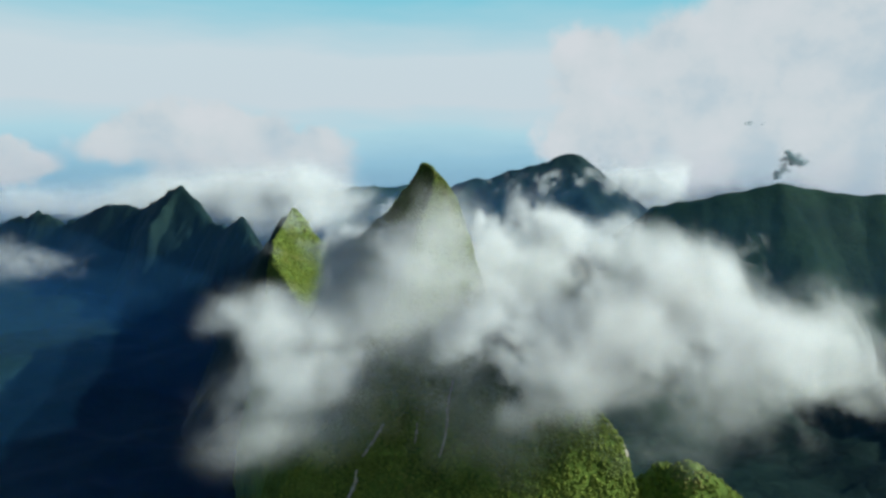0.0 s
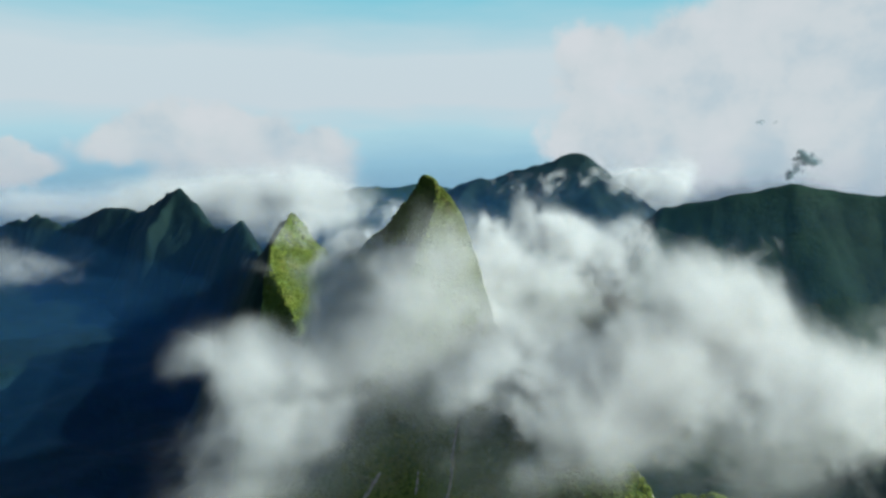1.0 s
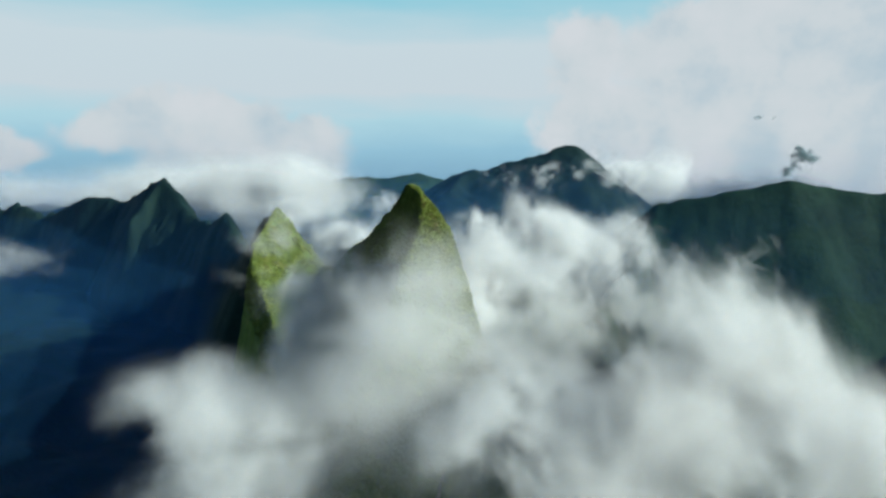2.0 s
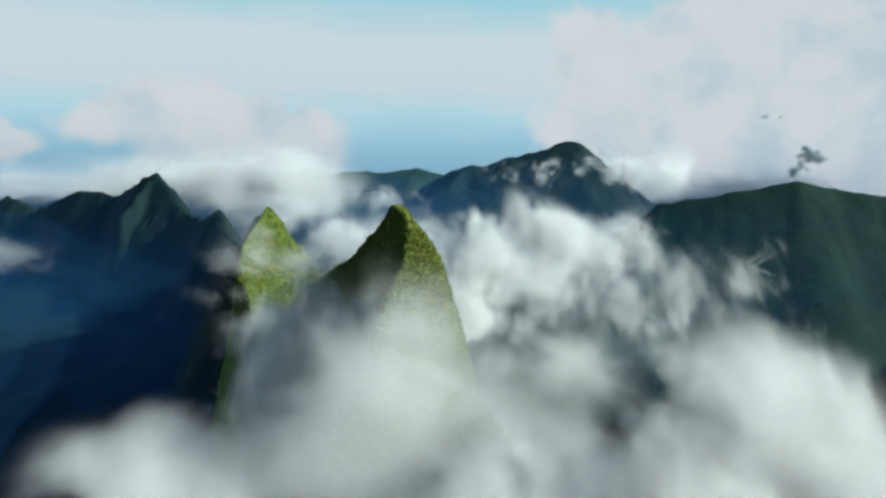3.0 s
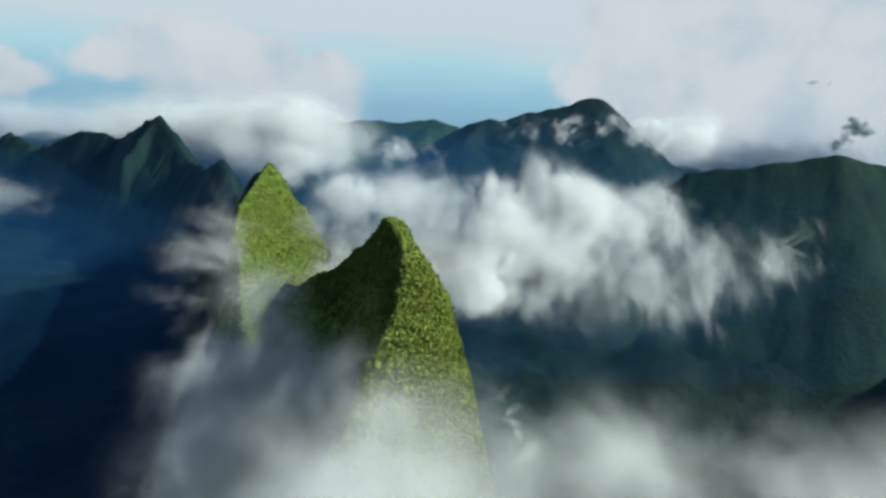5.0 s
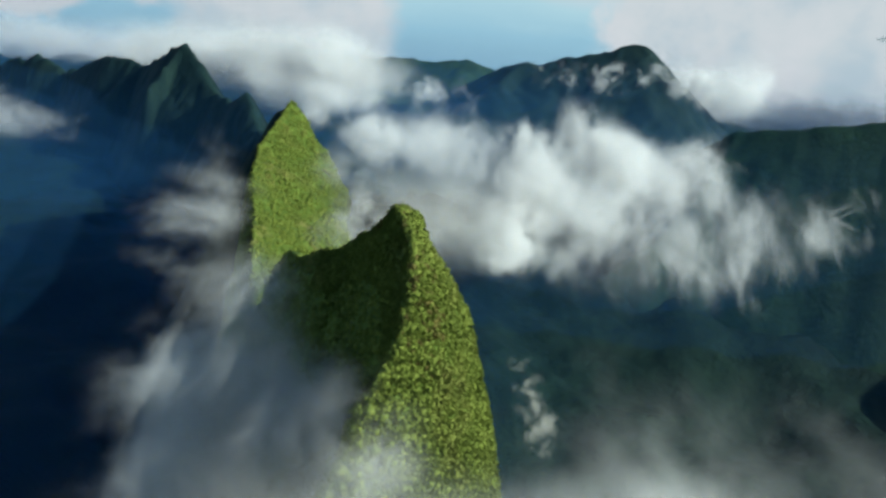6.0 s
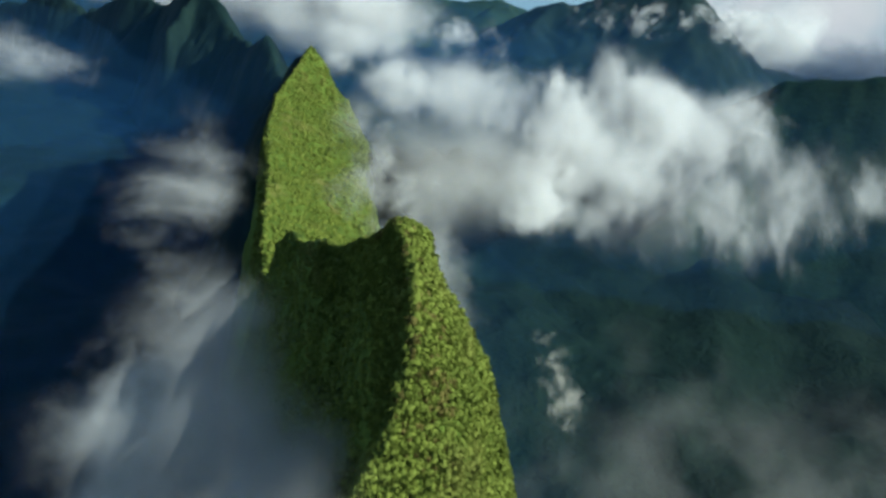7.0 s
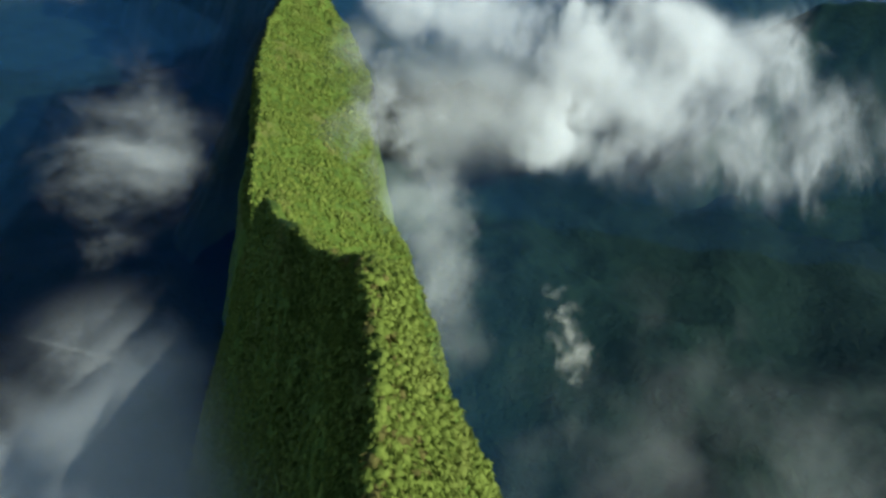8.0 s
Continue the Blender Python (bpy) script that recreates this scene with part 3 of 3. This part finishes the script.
def airlight_sheet(y, wide, top, alpha, label):
    """A broad upright sheet tinted blue to stand in for airlight across the valley, fading out upwards."""
    m, t, b, out = material("airlight_tint")
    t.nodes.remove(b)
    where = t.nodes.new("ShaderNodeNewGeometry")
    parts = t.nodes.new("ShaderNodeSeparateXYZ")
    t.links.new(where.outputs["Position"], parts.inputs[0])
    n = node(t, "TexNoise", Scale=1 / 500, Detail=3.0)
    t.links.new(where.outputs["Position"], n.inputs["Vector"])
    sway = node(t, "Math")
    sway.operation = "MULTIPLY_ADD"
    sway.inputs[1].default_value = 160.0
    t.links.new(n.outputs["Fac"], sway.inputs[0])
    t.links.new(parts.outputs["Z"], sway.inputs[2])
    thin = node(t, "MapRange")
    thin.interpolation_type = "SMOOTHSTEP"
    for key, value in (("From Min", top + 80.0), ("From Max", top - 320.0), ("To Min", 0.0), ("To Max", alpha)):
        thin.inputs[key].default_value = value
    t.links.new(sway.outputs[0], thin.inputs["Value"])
    front, back = node(t, "BsdfDiffuse", Color=(*AIRLIGHT, 1)), node(t, "BsdfTranslucent", Color=(*AIRLIGHT, 1))
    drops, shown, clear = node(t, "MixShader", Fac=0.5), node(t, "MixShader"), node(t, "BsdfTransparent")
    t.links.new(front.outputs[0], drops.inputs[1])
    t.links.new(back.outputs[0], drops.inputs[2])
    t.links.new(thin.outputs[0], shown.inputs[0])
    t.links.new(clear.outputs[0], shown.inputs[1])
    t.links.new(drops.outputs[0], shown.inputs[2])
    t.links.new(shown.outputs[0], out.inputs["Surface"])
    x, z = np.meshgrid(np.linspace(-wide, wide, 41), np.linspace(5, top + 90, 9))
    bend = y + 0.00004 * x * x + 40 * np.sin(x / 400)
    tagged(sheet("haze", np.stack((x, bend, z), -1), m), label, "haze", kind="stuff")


DENSE = cloud_stuff("dense_cloud", 0.25, 34.0, heart=0.62, tear=0.72, rough=0.64)
THIN = cloud_stuff("thin_cloud", 0.105, 26.0, low=0.25, heart=0.55, tear=0.55, rough=0.64)
COLUMN = cloud_stuff("pale_mist", 0.15, 20.0, heart=0.58, rough=0.64)
FAINT = cloud_stuff("faint_mist", 0.021, 40.0, heart=0.15, tear=0.35)
WISP = cloud_stuff("torn_cloud", 0.06, 17.0, heart=0.10, tear=0.35, rough=0.66)
TUFT = cloud_stuff("small_mist", 0.055, 11.0, (0.86, 0.83, 0.76), heart=0.3, rough=0.64)
BANK = cloud_stuff("cloud_bank", 0.26, 62.0, tear=0.6, heart=0.46, rough=0.64, tall=1.6)
FARBANK = cloud_stuff("far_bank", 0.2, 230.0, heart=0.6, tear=0.5)
SHRED = cloud_stuff("cloud_shreds", 0.17, 52.0, heart=0.14, tear=0.35, rough=0.62, tall=2.6)
FARSHRED = cloud_stuff("far_shreds", 0.24, 70.0, low=0.35, heart=0.08, tear=0.25)
STREAM = cloud_stuff("streaming_mist", 0.045, 46.0, heart=0.3, rough=0.64)
# the dark tint puts shade into this cloud's own colour
GREY = cloud_stuff("shade_tinted_cloud", 0.26, 15.0, (0.10, 0.19, 0.21), heart=0.34, tear=0.45)
MILK = cloud_stuff("milky_veil", 0.042, 120.0, low=0.2, heart=0.5, tear=0.6, tall=2.0)
# blue that paints airlight into the upright sheets and level layers
AIRLIGHT = (0.09, 0.29, 0.66)

cloud("cloud", "thick white cloud rolling against the spire", [
    ((68, 236, 511), (72, 24, 20), 205, 30), ((-66, 252, 500), (38, 24, 20), 52, 26), ((-84, 250, 514), (26, 18, 13), 14, 22), ((46, 246, 502), (34, 18, 18), 44, 26), ((136, 232, 509), (50, 26, 17), 84, 31),
    ((98, 258, 529), (38, 24, 18), 67, 28)], DENSE, 1)
cloud("cloud", "thin veil of mist over the sunlit face", [((-5, 250, 512), (48, 20, 30), 44, 30), ((-12, 276, 532), (30, 10, 18), 26, 18), ((-12, 286, 546), (14, 5, 12), 16, 13), ((10, 250, 484), (75, 14, 24), 24, 32), ((20, 285, 520), (16, 12, 20), 14, 18),
    ((-72, 252, 472), (38, 18, 24), 31, 28), ((45, 292, 520), (28, 20, 18), 46, 22), ((-8, 252, 546), (30, 13, 18), 26, 22), ((50, 250, 488), (36, 12, 18), 16, 26), ((108, 236, 482), (42, 12, 16), 16, 28), ((-28, 262, 516), (28, 12, 20), 26, 22)], THIN, 11)
cloud("cloud", "pale column of mist beside the shaded flank", [((-49, 324, 549), (12, 12, 11), 22, 14), ((-54, 323, 529), (18, 16, 20), 80, 18), ((-52, 308, 506), (20, 18, 24), 60, 20), ((-33, 306, 532), (13, 12, 18), 40, 16), ((-25, 299, 540), (10, 8, 12), 26, 14)], COLUMN, 2)
cloud("cloud", "torn grey wisp over the dark valley", [((-105, 410, 535), (22, 26, 24), 44, 20), ((-118, 420, 512), (14, 20, 14), 18, 16), ((-92, 405, 553), (14, 20, 14), 18, 15)], WISP, 3)
cloud("cloud", "bright bank spilling over the ridge shoulder", [
    ((85, 1130, 385), (60, 60, 50), 57, 55), ((200, 1200, 375), (110, 80, 62), 88, 70), ((350, 1250, 345), (110, 90, 70), 62, 72), ((62, 1010, 300), (42, 60, 66), 64, 46), ((95, 1060, 345), (50, 50, 50), 40, 50),
    ((160, 1080, 320), (120, 70, 60), 46, 65)], BANK, 4)
cloud("cloud", "torn curtain of cloud hanging below the bank", [((260, 1080, 270), (170, 70, 80), 80, 75), ((470, 1130, 280), (140, 80, 85), 66, 70), ((610, 1180, 325), (110, 60, 60), 24, 52)], SHRED, 12)
cloud("cloud", "smooth milky veil under the bright bank", [((250, 1110, 300), (200, 60, 90), 60, 100), ((460, 1160, 310), (150, 70, 80), 16, 95)], MILK, 21)
cloud("cloud", "soft mist between the second spire and the bank", [((-80, 860, 380), (70, 120, 46), 44, 80), ((10, 960, 345), (90, 90, 60), 44, 85), ((-40, 1150, 370), (110, 100, 50), 36, 90)], MILK, 22)
cloud("cloud", "white puffs rising behind the second spire", [((-300, 1450, 370), (90, 120, 60), 46, 70), ((-190, 1250, 350), (60, 90, 50), 26, 55), ((-60, 1500, 290), (200, 250, 50), 46, 85)], BANK, 5)
cloud("cloud", "mist streaming down along the ridge", [((-155, 910, 390), (55, 100, 40), 50, 60), ((-112, 780, 375), (60, 110, 42), 70, 62), ((-60, 665, 358), (50, 90, 40), 46, 56), ((-20, 590, 345), (40, 60, 36), 18, 44), ((-10, 960, 330), (80, 80, 50), 50, 60), ((0, 545, 335), (26, 40, 30), 8, 32)], STREAM, 13)
cloud("cloud", "white bank behind the jagged range", [((-650, 2300, 310), (330, 160, 90), 104, 170), ((-1100, 2500, 270), (350, 160, 80), 62, 170), ((-2300, 3300, 130), (700, 200, 60), 62, 240), ((1600, 3350, 170), (800, 180, 90), 88, 240), ((1020, 2960, 330), (240, 110, 90), 60, 150)], FARBANK, 14)
cloud("cloud", "small shred of mist drifting below", [((86, 615, 285), (16, 12, 22), 45, 18), ((76, 615, 312), (14, 12, 20), 36, 16), ((60, 612, 345), (7, 8, 18), 18, 11), ((98, 616, 262), (8, 8, 10), 16, 11)], TUFT, 6)
cloud("cloud", "thin grey mist low in the valley", [((200, 560, 300), (170, 120, 50), 30, 60), ((60, 470, 330), (60, 60, 60), 26, 45)], FAINT, 7)
cloud("cloud", "grey mist between spire and mountain", [((120, 400, 440), (70, 60, 40), 83, 40), ((230, 430, 420), (80, 70, 40), 72, 45)], FAINT, 17)
cloud("cloud", "mist bank lying against the range", [((-1080, 1480, 235), (190, 110, 46), 62, 75), ((-1250, 1560, 250), (200, 90, 50), 44, 80), ((-1420, 1480, 190), (220, 100, 60), 50, 90)], STREAM, 8)
cloud("cloud", "cloud shreds caught on the distant slopes", [((420, 2780, 340), (300, 80, 50), 41, 90), ((800, 2850, 330), (200, 100, 90), 67, 130), ((-250, 2700, 200), (350, 200, 40), 31, 130)], FARSHRED, 15)
cloud("cloud", "shred of cloud above the summit, tinted dark grey as shade", [((842, 1480, 488), (12, 10, 14), 40, 16), ((852, 1480, 506), (14, 10, 14), 40, 16), ((872, 1480, 526), (24, 12, 16), 80, 18), ((858, 1480, 540), (12, 8, 10), 24, 14), ((898, 1480, 519), (14, 10, 12), 40, 14),
    ((752, 1480, 611), (13, 6, 3), 16, 9), ((790, 1480, 612), (6, 5, 2), 5, 6)], GREY, 18)
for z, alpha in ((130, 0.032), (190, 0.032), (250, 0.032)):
    airlight_layer(z, alpha)
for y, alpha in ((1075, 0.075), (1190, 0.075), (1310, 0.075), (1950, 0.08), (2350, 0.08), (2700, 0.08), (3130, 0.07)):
    airlight_sheet(y, 2600 + 0.3 * y, 560, alpha, "blue-tinted upright sheet standing in for distance haze")
